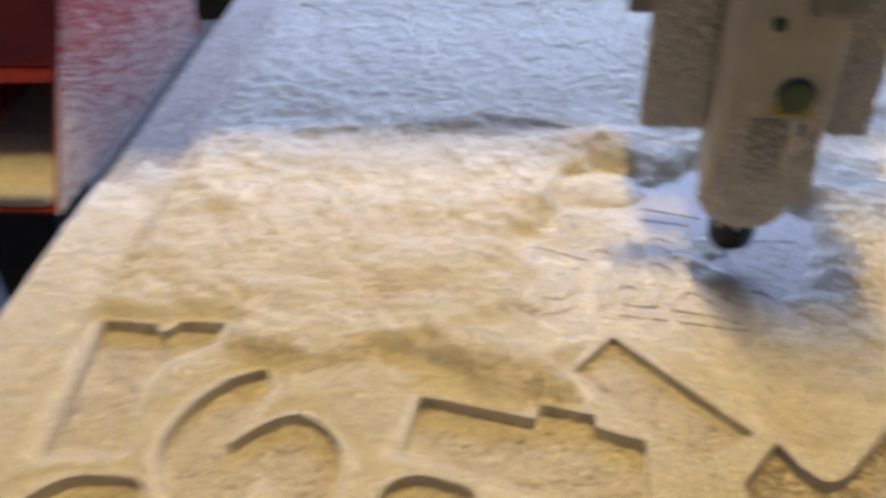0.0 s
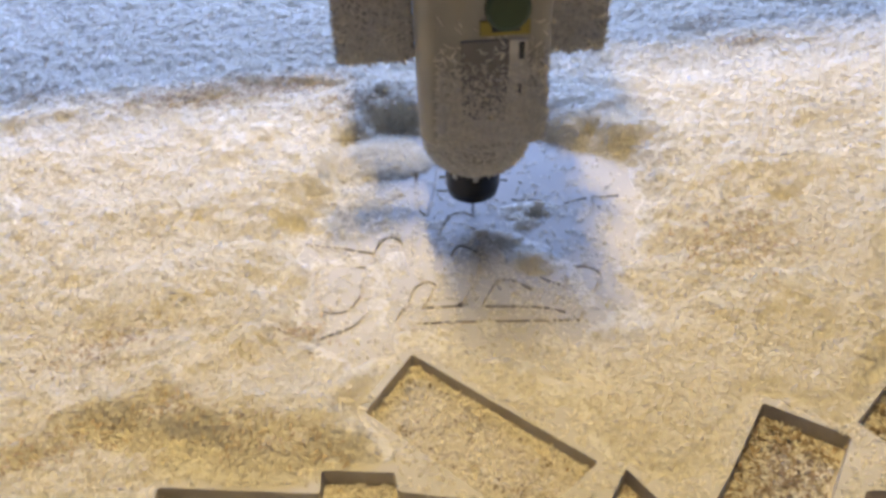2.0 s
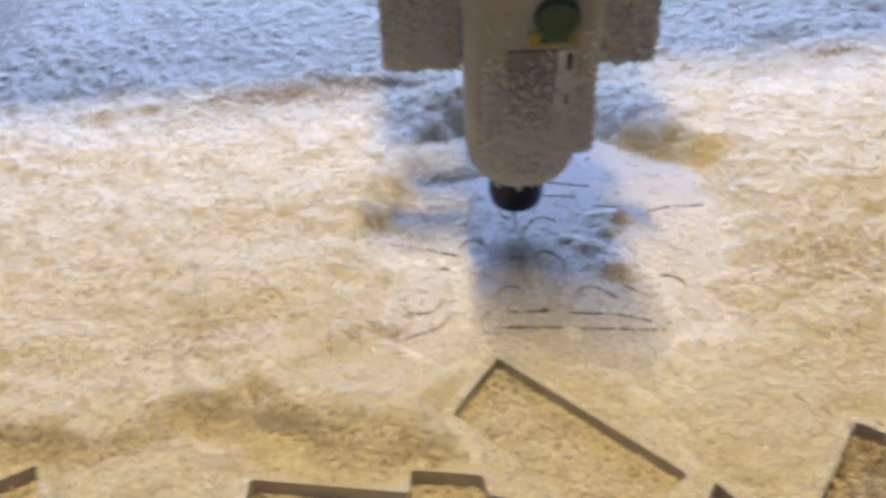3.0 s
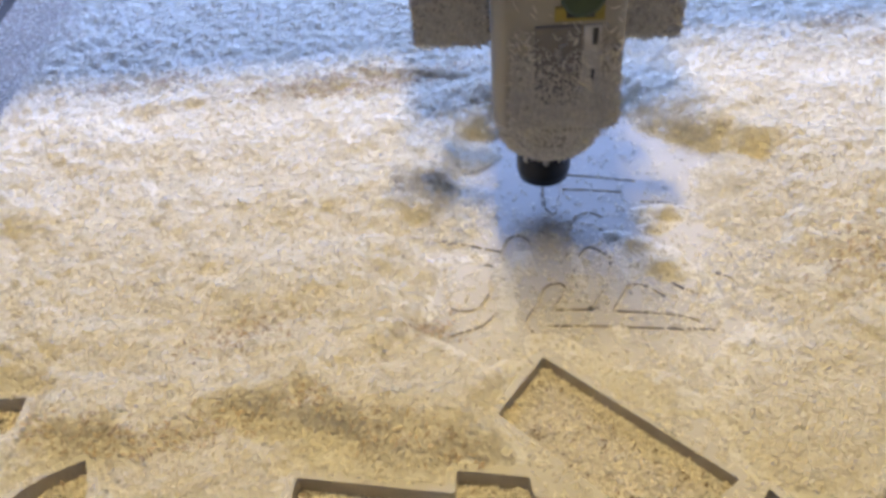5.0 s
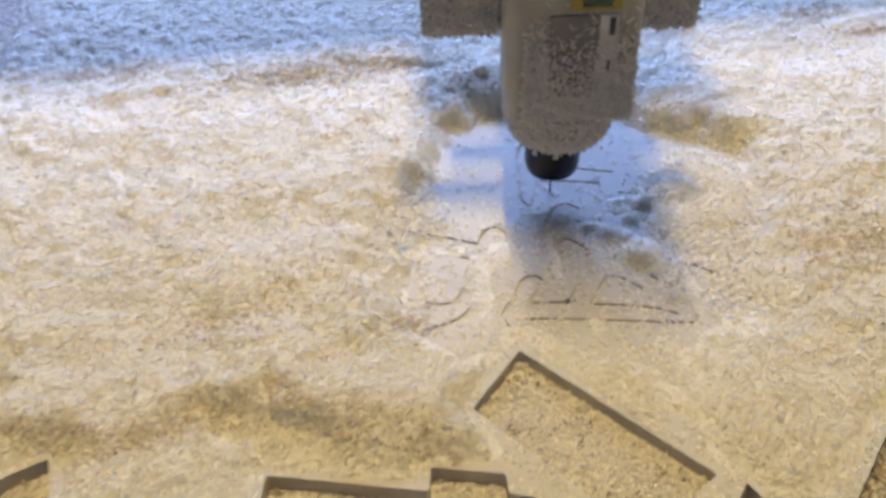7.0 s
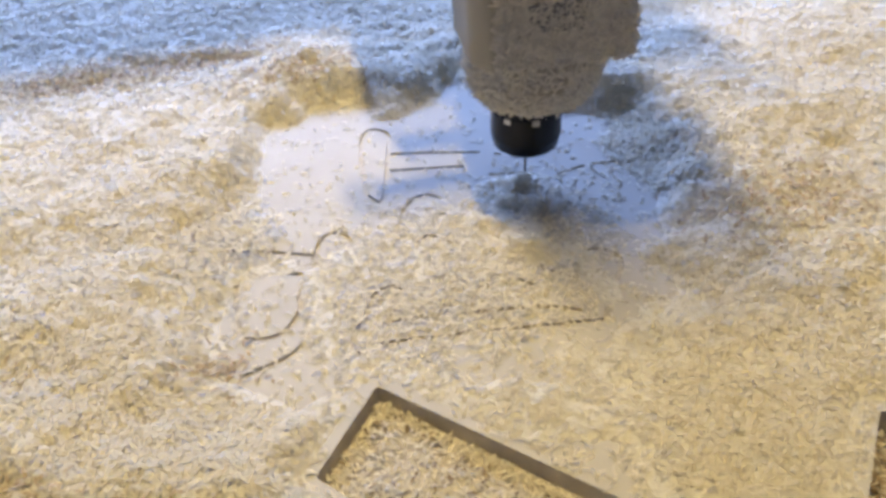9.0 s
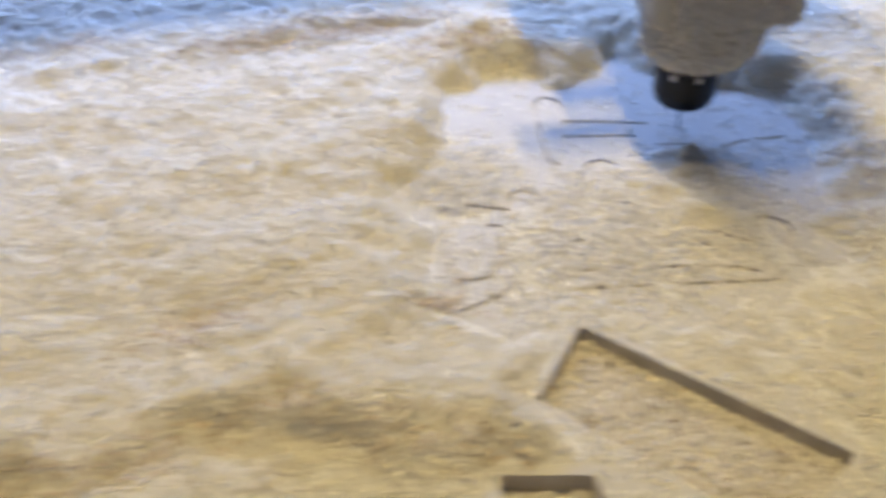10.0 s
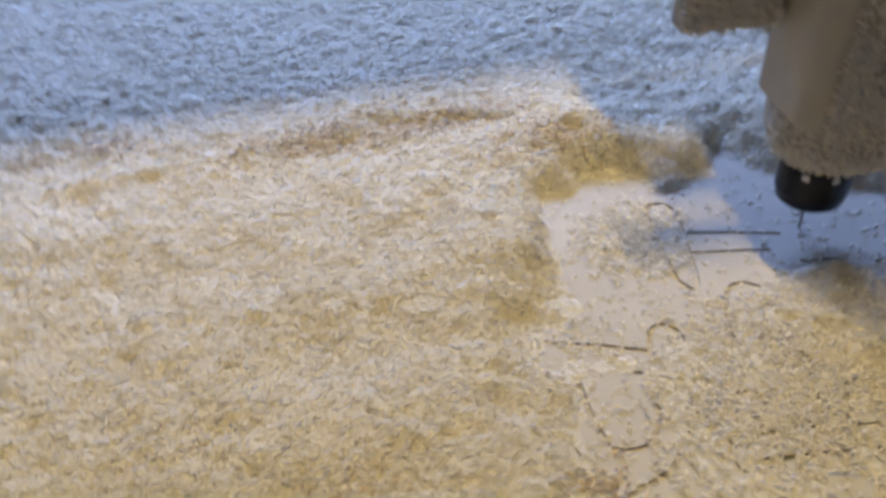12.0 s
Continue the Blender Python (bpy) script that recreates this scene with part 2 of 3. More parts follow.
SHAPE_S = rounded(curve([(-0.069, 0.658), (-0.105, 0.640), (-0.131, 0.603), (-0.139, 0.565), (-0.125, 0.53), (-0.09, 0.50), (-0.063, 0.512), (-0.040, 0.536), (0.0, 0.48), (0.018, 0.526), (0.014, 0.565),
                         (-0.002, 0.589), (-0.030, 0.603), (-0.057, 0.592), (-0.083, 0.567)], 4) + [(-0.061, 0.632)], 0.002, 2)
SHAPE_F = rounded(curve([(-0.235, 0.505), (-0.207, 0.528), (-0.170, 0.532), (-0.141, 0.523), (-0.13, 0.47), (-0.2, 0.43), (-0.24, 0.46)], 4), 0.002, 2)
SHAPE_G = rounded(curve([(0.045, 0.50), (0.058, 0.532), (0.080, 0.543), (0.108, 0.538), (0.131, 0.524), (0.135, 0.47), (0.08, 0.45), (0.05, 0.46)], 4), 0.002, 2)
POCKETS = [RECT, SHAPE_B, SHAPE_C, SHAPE_D, SHAPE_E, SHAPE_R, SHAPE_S, SHAPE_F, SHAPE_G]

# outlines that the cutter has traced so far: narrow grooves round the letters
GROOVES = [
    [(0.175, 0.853), (0.209, 0.840), (0.236, 0.828)],
    [(0.190, 0.827), (0.212, 0.818), (0.232, 0.810)],
    curve([(0.232, 0.810), (0.223, 0.795), (0.221, 0.781), (0.211, 0.767), (0.200, 0.764), (0.187, 0.768)]),
    curve([(0.189, 0.828), (0.186, 0.797), (0.187, 0.768)]),
    curve([(0.235, 0.824), (0.242, 0.841), (0.251, 0.847), (0.259, 0.839), (0.257, 0.826), (0.249, 0.806), (0.239, 0.781), (0.223, 0.758), (0.209, 0.746), (0.187, 0.740)]),
    curve([(0.262, 0.735), (0.251, 0.734), (0.245, 0.741), (0.247, 0.751), (0.257, 0.765), (0.264, 0.780), (0.274, 0.786), (0.280, 0.780), (0.276, 0.770), (0.267, 0.757)]),
    [(0.267, 0.757), (0.296, 0.754)],
    curve([(0.262, 0.741), (0.299, 0.736), (0.341, 0.729), (0.384, 0.722)], 4),
    curve([(0.299, 0.757), (0.311, 0.775), (0.318, 0.791), (0.322, 0.804)]),
    curve([(0.313, 0.750), (0.320, 0.761), (0.330, 0.775), (0.337, 0.777), (0.344, 0.773), (0.354, 0.762)]),
    curve([(0.313, 0.750), (0.354, 0.742), (0.373, 0.733)], 4),
    curve([(0.322, 0.846), (0.336, 0.826), (0.350, 0.800), (0.366, 0.773), (0.381, 0.761)], 4),
    curve([(0.380, 0.757), (0.390, 0.774), (0.401, 0.781), (0.411, 0.774), (0.411, 0.763), (0.400, 0.746), (0.389, 0.731), (0.384, 0.722)]),
    curve([(0.326, 0.862), (0.317, 0.869), (0.306, 0.865), (0.296, 0.849), (0.288, 0.827), (0.289, 0.817), (0.298, 0.814), (0.307, 0.825), (0.317, 0.818), (0.324, 0.806)]),
    curve([(0.372, 0.848), (0.390, 0.846), (0.396, 0.862), (0.390, 0.872), (0.366, 0.878)], 4),
    curve([(0.279, 0.882), (0.285, 0.871), (0.291, 0.878), (0.300, 0.911), (0.309, 0.949), (0.305, 0.961), (0.296, 0.963), (0.289, 0.951), (0.283, 0.917), (0.279, 0.882)], 4),
    [(0.305, 0.926), (0.335, 0.918), (0.366, 0.908)],
    [(0.300, 0.905), (0.325, 0.900), (0.350, 0.894)],
    [(0.411, 0.864), (0.430, 0.868)], [(0.436, 0.868), (0.459, 0.866)],
]
PIT = [(0.2955, 0.7565), (0.301, 0.756)]
GW, GD = 0.0016, 0.0022


def foam_board():
    """The carved sheet: flat top, deep pockets and shallow grooves, all with upright walls."""
    from mathutils.geometry import delaunay_2d_cdt
    bx0, bx1, by0, by1, thick = -0.272, 1.25, 0.10, 2.30, 0.026
    pts, edges = [], []

    def loop(poly):
        s = len(pts)
        pts.extend(Vector(p) for p in poly)
        edges.extend((s + i, s + (i + 1) % len(poly)) for i in range(len(poly)))

    loop([(bx0, by0), (bx1, by0), (bx1, by1), (bx0, by1)])
    for p in POCKETS:
        loop(p)
    for g in GROOVES + [PIT]:
        for (x0, y0), (x1, y1) in zip(g, g[1:]):
            a = math.atan2(y1 - y0, x1 - x0)
            cap = [(x1 + GW * math.cos(a - 1.571 + k * 0.785), y1 + GW * math.sin(a - 1.571 + k * 0.785)) for k in range(5)]
            cap += [(x0 + GW * math.cos(a + 1.571 + k * 0.785), y0 + GW * math.sin(a + 1.571 + k * 0.785)) for k in range(5)]
            loop(cap)
    vs, _, fs, *_ = delaunay_2d_cdt(pts, edges, [], 1, 1e-6)
    V = np.array([tuple(v) for v in vs])
    T = np.array([f for f in fs])
    C = V[T].mean(axis=1)
    level = np.zeros(len(T))
    for g in GROOVES:
        level = np.where(along(g, C[:, 0], C[:, 1]) < GW * 0.97, -GD, level)
    level = np.where(along(PIT, C[:, 0], C[:, 1]) < GW * 0.97, -0.02, level)
    for p in POCKETS:
        level = np.where(inside(p, C[:, 0], C[:, 1]) > 0, -SHALLOW if p is RECT else -DEEP, level)
    which = np.zeros(len(T), int)
    for k, p in enumerate(POCKETS):
        which = np.where(inside(p, C[:, 0], C[:, 1]) > 0, k + 1, which)
    which = np.where((level < 0) & (which == 0), len(POCKETS) + 1, which)
    meshes = [bmesh.new() for _ in range(len(POCKETS) + 3)]
    owner, cache = {}, {}

    def vert(b, i, z):
        key = (b, int(i), round(float(z), 5))
        if key not in cache:
            cache[key] = meshes[b].verts.new((V[i][0], V[i][1], z))
        return cache[key]

    for k, t in enumerate(T):
        meshes[which[k]].faces.new([vert(which[k], i, level[k]) for i in t])
        for a, b in zip(t, np.roll(t, -1)):
            owner.setdefault((min(a, b), max(a, b)), []).append((level[k], which[k]))
    for (a, b), ls in owner.items():
        (lo, w), (hi, _) = (min(ls), max(ls)) if len(ls) == 2 else ((-thick, len(meshes) - 1), ls[0])
        if hi - lo > 1e-6:
            meshes[w].faces.new([vert(w, a, hi), vert(w, b, hi), vert(w, b, lo), vert(w, a, lo)])
    board = tagged(new("carved_board"), "cream foam board with carved letter pockets on the bed", "board")
    part("top_face", meshes[0], FOAM, board)
    for bm in meshes[1:len(POCKETS) + 1]:
        part("pocket", bm, FOAMCUT, board, "rough cut letter pocket with chips in it")
    part("groove", meshes[-2], FOAMCUT, board, "shallow groove traced round the letters")
    part("board_edge", meshes[-1], FOAMCUT, board)
    part("underside", box(bx0 + .001, bx1 - .001, by0 + .001, by1 - .001, -thick, -thick + 0.004), FOAM, board)


foam_board()
tagged(put("machine_bed", box(-0.385, 1.40, 0.0, 2.5, -0.075, -0.0265, 0.003), SPOIL), "dusty brown fibreboard bed of the router", "machine bed")


legs = tagged(new("bed_frame"), "dark steel frame under the router bed", "machine frame")
for lx in (-0.30, 1.25):
    for ly in (0.15, 2.35):
        part("leg", box(lx - .04, lx + .04, ly - .04, ly + .04, -0.849, -0.077, 0.004), DARK, legs)
for rx in (-0.86, 1.415):
    part("guide_rail", box(rx, rx + 0.07, 0.35, 2.45, -0.14, -0.08, 0.003), DARK, legs)
for ry in (0.60, 2.00):
    part("cross_beam", box(-0.86, 1.485, ry, ry + 0.06, -0.20, -0.1405, 0.003), DARK, legs)
part("cross_rail", box(-0.34, 1.33, 0.20, 0.26, -0.13, -0.0765, 0.003), DARK, legs)
part("cross_rail", box(-0.34, 1.33, 2.20, 2.26, -0.13, -0.0765, 0.003), DARK, legs)

# ---- the shavings ----
CLEAR = [(0.170, 0.855), (0.204, 0.885), (0.224, 0.950), (0.230, 0.998), (0.269, 1.015), (0.312, 0.992), (0.355, 1.016), (0.390, 0.985), (0.455, 0.952), (0.474, 0.900), (0.476, 0.845), (0.455, 0.790),
         (0.43, 0.735), (0.37, 0.680), (0.33, 0.690), (0.27, 0.720), (0.235, 0.715), (0.190, 0.730), (0.170, 0.780)]
RIDGE = [(-0.30, 0.700), (-0.10, 0.690), (-0.03, 0.676), (0.03, 0.686), (0.08, 0.688), (0.12, 0.660), (0.185, 0.638), (0.23, 0.59)]
FARRIDGE = [(-0.14, 1.085), (-0.01, 1.088), (0.10, 1.115), (0.20, 1.115), (0.28, 1.085)]


def side(line, x, y):
    """How far a place lies behind (positive) or before a line that runs from left to right."""
    xs, ys = zip(*line)
    return y - np.interp(x, xs, ys)


def depth_of_shavings(x, y):
    """Thickness of the loose shavings on the board."""
    c = inside(CLEAR, x, y)
    wob = (vnoise(x, y, 0.05, 1) - 0.5) * 0.035 + (vnoise(x, y, 0.018, 2) - 0.5) * 0.02
    calm = 1 - 0.75 * ramp01(y, 1.00, 1.12)
    h = 0.010 + 0.010 * (vnoise(x, y, 0.12, 0) - 0.35) + calm * (0.009 * (vnoise(x, y, 0.050, 3) - 0.5) + 0.0045 * (vnoise(x, y, 0.026, 4) - 0.5))
    h = np.maximum(h, 0.0045)
    s = side(RIDGE, x, y) + wob * 0.8
    front = 0.0035 + 0.004 * (vnoise(x, y, 0.06, 4) - 0.3)
    k = ramp01(s, -0.014, 0.010)
    bump = 0.0062 * np.exp(-((s - 0.014) / 0.022) ** 2) * ramp01(x, 0.25, 0.12)
    h = front * (1 - k) + h * k + bump
    # round the pockets on the right little lies on the board
    thin = ramp01(x, 0.20, 0.28) * ramp01(y, 0.73, 0.66)
    fuzz = ramp01(x + wob, 0.345, 0.395) * ramp01(y, 0.565, 0.59)
    h = h * (1 - 0.75 * thin) - 0.002 * thin * (1 - fuzz)
    h = h + (0.0010 + 0.0016 * vnoise(x, y, 0.035, 1)) * fuzz * thin
    swept = ramp01(x, 0.205, 0.235) * ramp01(y + wob * 0.5, 0.668, 0.640) * (1 - fuzz)
    h = h * (1 - swept) - 0.001 * swept
    # banks that the air jet has piled up round the swept patch
    bank = np.exp(-((c + 0.030 + wob * 0.4) / 0.022) ** 2) * ramp01(y, 0.80, 0.92)
    h = h + 0.003 * bank
    for bx, by, r, a in ((0.262, 1.062, 0.045, 0.016), (0.36, 1.03, 0.045, 0.002), (0.50, 0.955, 0.05, 0.002), (0.53, 0.80, 0.05, 0.010), (0.17, 0.94, 0.04, 0.008),
                         (0.03, 0.764, 0.022, -0.005), (0.174, 0.745, 0.014, -0.005), (0.56, 0.70, 0.06, 0.008), (0.11, 0.80, 0.05, 0.005), (0.62, 1.05, 0.07, -0.005)):
        h = h + a * np.exp(-((x - bx) ** 2 + (y - by) ** 2) / r ** 2)
    f = side(FARRIDGE, x, y) + wob * 0.7
    h = h + 0.0045 * ramp01(f, -0.012, 0.010) * np.exp(-np.maximum(f, 0) / 0.06) * ramp01(x, -0.2, -0.05) * ramp01(x, 0.32, 0.26) * (0.25 + 1.1 * ramp01(vnoise(x, y * 0.3, 0.07, 2), 0.25, 0.6))
    open_ = ramp01(c + wob * (0.8 + 0.7 * ramp01(y, 0.9, 0.96)), -0.044, 0.012)
    litter = 0.0019 * ramp01(vnoise(x, y, 0.020, 2) + 0.5 * vnoise(x, y, 0.05, 5), 0.72, 1.05) * ramp01(y, 0.88, 0.80)
    h = h * (1 - open_) + (litter - 0.0012) * open_
    # clumps left on the letters
    for bx, by, rx, ry, a in ((0.372, 0.860, 0.022, 0.010, 0.0065), (0.366, 0.842, 0.010, 0.007, 0.004), (0.347, 0.822, 0.012, 0.012, 0.004), (0.362, 0.795, 0.014, 0.014, 0.0045), (0.330, 0.838, 0.012, 0.005, 0.003)):
        h = h + a * np.exp(-((x - bx) / rx) ** 2 - ((y - by) / ry) ** 2) * (0.5 + vnoise(x, y, 0.008, 3))
    return h


def rough(x, y):
    """Clumps and fibres on the shavings."""
    far = 0.7 + 0.1 * ramp01(y, 0.95, 1.15)
    return ((vnoise(x, y, 0.017, 3) - 0.5) * (0.0042 - 0.001 * ramp01(y, 1.00, 1.12)) + (vnoise(x, y, 0.010, 4) - 0.5) * 0.0045 + (vnoise(x, y, 0.005, 5) - 0.5) * 0.0026) * far


def ground_of(x, y):
    """The support under the shavings: the board, or the bed beside it."""
    return np.where(x < -0.272, -0.0265, 0.0)


def in_pocket(x, y):
    d = np.full(np.shape(x), -1.0)
    for p in POCKETS:
        d = np.maximum(d, inside(p, x, y))
    return d


def cover(x, y):
    """Height of the shavings over their support, thinning out towards the pockets and beside the board."""
    h = depth_of_shavings(x, y)
    h = h * (0.3 + 0.7 * ramp01(x, -0.272, -0.235))
    # bed left bare towards the back: its brown stands in for the shade
    bed = -0.0010 + (0.0045 + 0.003 * vnoise(x, y, 0.03, 2)) * ramp01(y + 0.16 * (vnoise(x, y, 0.03, 1) - 0.5), 1.08, 0.94)
    h = np.where(x < -0.272, bed, h)
    pk = in_pocket(x, y)
    return h * ramp01(pk, -0.003, -0.026) - 0.0010 * ramp01(pk, -0.010, -0.002), pk


def surface(x, y, h):
    return ground_of(x, y) + h + rough(x, y) * np.clip(h / 0.010, 0, 1)


def blanket():
    step = 0.0032
    xs, ys = np.arange(-0.384, 1.10, step), np.arange(0.46, 1.75, step)
    X, Y = np.meshgrid(xs, ys)
    h, pk = cover(X, Y)
    Z = surface(X, Y, h)
    co = np.stack([X, Y, Z], -1).reshape(-1, 3)
    n, m = X.shape
    idx = np.arange(n * m).reshape(n, m)
    q = np.stack([idx[:-1, :-1], idx[:-1, 1:], idx[1:, 1:], idx[1:, :-1]], -1).reshape(-1, 4)
    bare, cut = (h < 0.0002).reshape(-1), (pk > 0).reshape(-1)
    q = q[~(bare[q].all(axis=1) | cut[q].any(axis=1))]
    used = np.zeros(len(co), int)
    used[np.unique(q)] = 1
    re = np.cumsum(used) - 1
    tagged(arrays("shavings", co[used > 0], re[q], SHAVE, True), "deep fluffy cream shavings spread over the carved board", "shavings", kind="stuff")


blanket()


def curls(name, p, rnd, tilt=0.18, lo=0.0040, hi=0.0080, mat=CHIP, upright=False, slope=None):
    """Many small bent chips at the places p, lying flat or clinging to a face that looks to the south."""
    n = len(p)
    L, W = rnd.uniform(lo, hi, n), rnd.uniform(0.0010, 0.0020, n)
    a = rnd.uniform(0, 2 * np.pi, n)
    e = rnd.normal(0, tilt, n)
    d = np.stack([np.cos(a) * np.cos(e), np.sin(a) * np.cos(e), np.sin(e)], -1)
    s = np.stack([-np.sin(a), np.cos(a), rnd.normal(0, 0.4, n)], -1)
    if slope is not None:
        d[:, 2] += slope[0] * d[:, 0] + slope[1] * d[:, 1]
        s[:, 2] += slope[0] * s[:, 0] + slope[1] * s[:, 1]
    if upright:
        d, s = d[:, [0, 2, 1]], s[:, [0, 2, 1]]
    up = np.cross(d, s)
    bend = (rnd.uniform(0.05, 0.25, n) * L)[:, None] * up
    rows = []
    for k, b, w in ((-0.5, 0, 0.6), (0.0, 1, 1.0), (0.5, 0, 0.5)):
        c = p + d * (L * k)[:, None] + bend * b
        rows += [c - s * (W * w / 2)[:, None], c + s * (W * w / 2)[:, None]]
    co = np.stack(rows, 1).reshape(-1, 3)
    base = (np.arange(n) * 6)[:, None]
    q = np.concatenate([base + np.array([0, 1, 3, 2]), base + np.array([2, 3, 5, 4])])
    return arrays(name, co, q, mat)


def red_frame():
    """The red steel side of the machine, a raked box section with an open end."""
    ob = tagged(new("steel_side_beam"), "red painted steel side beam with an open end, dusted with chips", "steel beam")
    x1, y0, y1, z0, z1, rake = -0.43, 1.008, 1.58, -0.05, 0.30, 0.72

    def raked(bm):
        for v in bm.verts:
            if v.co.y < y0 + 0.06:
                v.co.y += rake * v.co.z
        return bm

    part("side_plate", raked(box(x1 - 0.006, x1, y0, y1, z0, z1, 0.002)), RED, ob)
    part("outer_plate", raked(box(x1 - 0.19, x1 - 0.184, y0, y1, z0, z1, 0.002)), RED, ob)
    part("bottom_plate", box(x1 - 0.1835, x1 - 0.0065, y0 + rake * z0, y1, z0, z0 + 0.006, 0.001), RED, ob)
    part("front_plate", raked(box(x1 - 0.1835, x1 - 0.0065, y0 + 0.004, y0 + 0.010, 0.104, z1, 0.001)), RED, ob, "dark red front plate")
    part("ledge", raked(box(x1 - 0.1835, x1 - 0.0065, y0 - 0.012, y0 + 0.004, 0.092, 0.103, 0.002)), RED, ob)
    part("end_plate", box(x1 - 0.1835, x1 - 0.0065, y1 - 0.008, y1 - 0.001, z0 + 0.007, z1 - 0.001), RED, ob)
    part("top_plate", box(x1 - 0.19, x1, y0 + rake * z1, y1, z1 + 0.0005, z1 + 0.007, 0.001), RED, ob)
    part("mount_post", box(x1 - 0.18, x1 - 0.06, y0 + 0.03, y0 + 0.15, -0.85, z0 - .001, 0.004), DARK, ob)
    rnd = np.random.default_rng(5)
    n = 9000
    z = z0 + np.abs(rnd.normal(0, 0.09, n))
    y = y0 + rake * z + (y1 - y0) * rnd.random(n) ** 1.5
    k = (z < z1) & (y < y1)
    p = np.stack([np.full(n, x1 + 0.0008), y, z], -1)[k]
    q = np.stack([rnd.uniform(x1 - 0.18, x1 - 0.01, 2500), rnd.uniform(y0 - .03, y0 + 0.12, 2500), z0 + 0.030 + 0.006 * rnd.random(2500)], -1)
    ch = curls("dust_layer", np.concatenate([p, q]), rnd, 1.0, 0.003, 0.008)
    ch.parent = ob
    tagged(ch, "pale chips clinging to the red paint", kind="stuff")
    part("dust_heap", box(x1 - 0.183, x1 - 0.007, y0 - 0.034, y0 + 0.3, z0 + 0.0065, z0 + 0.03, 0.008), SHAVE, ob)
    part("slot_liner", box(x1 + 0.001, -0.387, y0 - 0.1, y1, -0.12, -0.065, 0.002), DARK, ob)


red_frame()


def scatter():
    rnd = np.random.default_rng(3)
    n = 290000
    y = 0.47 + 1.15 * rnd.random(n) ** 1.35
    x = -0.38 + 1.40 * rnd.random(n)
    h, pk = cover(x, y)
    thick = np.clip(h / 0.003, 0, 1)
    # sparser chips on the far bed keep that strip dark, as in shade
    keep = rnd.random(n) < (1 - 0.45 * ramp01(x + 0.05 * (vnoise(x, y, 0.03, 4) - 0.5), 0.195, 0.245) * ramp01(y + 0.03 * (vnoise(x, y, 0.025, 2) - 0.5), 0.660, 0.630) * (1 - ramp01(x, 0.345, 0.395) * ramp01(y, 0.57, 0.59))) * np.where(pk > -0.0022, 0, np.maximum(thick, 0.06 + (0.5 + 0.4 * ramp01(y, 1.2, 0.98)) * (x < -0.274) + 0.30 * ramp01(x, 0.22, 0.26) * ramp01(y, 0.70, 0.66) + 0.10 * ramp01(y, 0.90, 0.84) + 0.15 * ramp01(vnoise(x, y, 0.03, 1), 0.5, 0.8) * ramp01(y, 0.92, 0.82)))
    x, y, h = x[keep], y[keep], h[keep]
    z0, e = surface(x, y, np.maximum(h, 0)), 0.003
    slope = [np.clip((surface(u, v, np.maximum(cover(u, v)[0], 0)) - z0) / e, -1.2, 1.2) * (np.abs(x + 0.272) > 0.006) for u, v in ((x + e, y), (x, y + e))]
    z = z0 + 0.0003 + 0.0009 * rnd.random(len(x)) * np.clip(h / 0.004, 0.1, 1)
    tagged(curls("loose_chips", np.stack([x, y, z], -1), rnd, slope=slope), "small curled cream chips strewn over the board", "chips", kind="stuff")
    # browner chips that lie bare on the steep fronts of the banks; their tan also paints in shade
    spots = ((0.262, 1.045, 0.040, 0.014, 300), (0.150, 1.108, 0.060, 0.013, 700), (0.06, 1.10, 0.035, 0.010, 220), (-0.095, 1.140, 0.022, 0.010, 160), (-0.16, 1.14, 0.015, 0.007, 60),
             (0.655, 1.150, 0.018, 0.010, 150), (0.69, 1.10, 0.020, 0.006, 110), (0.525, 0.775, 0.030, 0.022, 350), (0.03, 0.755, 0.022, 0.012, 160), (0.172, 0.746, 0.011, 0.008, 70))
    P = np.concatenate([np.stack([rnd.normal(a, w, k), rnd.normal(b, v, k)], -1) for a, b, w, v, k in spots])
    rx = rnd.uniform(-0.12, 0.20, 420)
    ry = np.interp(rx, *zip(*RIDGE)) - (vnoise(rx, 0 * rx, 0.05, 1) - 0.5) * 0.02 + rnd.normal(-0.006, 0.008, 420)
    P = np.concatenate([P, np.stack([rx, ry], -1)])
    x, y = P[:, 0], P[:, 1]
    h, pk = cover(x, y)
    x, y, h = x[pk < -0.003], y[pk < -0.003], np.maximum(h, 0)[pk < -0.003]
    z = surface(x, y, h) + 0.0008 + 0.001 * rnd.random(len(x))
    tagged(curls("tan_chips", np.stack([x, y, z], -1), rnd, 0.35, mat=PALETAN), "tan chips darkening the shaded fronts of the banks", "chips", kind="stuff")
    # chips on the floors of the pockets
    n = 60000
    x, y = -0.26 + 0.95 * rnd.random(n), 0.44 + 0.29 * rnd.random(n)
    keep = in_pocket(x, y) > 0.002
    x, y = x[keep], y[keep]
    z = np.where(inside(RECT, x, y) > 0, -SHALLOW, -DEEP) + 0.0005 + 0.004 * rnd.random(len(x)) * vnoise(x, y, 0.02, 2)
    brown = (x > 0.33) & (rnd.random(len(x)) < 0.55) & (in_pocket(x, y) != inside(RECT, x, y)) | (rnd.random(len(x)) < 0.07)
    P = np.stack([x, y, z], -1)
    tagged(curls("pocket_chips", P[~brown], rnd, 0.45, 0.003, 0.007), "cream chips lying on the pocket floors", "chips", kind="stuff")
    tagged(curls("brown_chips", P[brown], rnd, 0.45, 0.003, 0.007, TAN), "brown chips lying on the pocket floors", "chips", kind="stuff")


scatter()


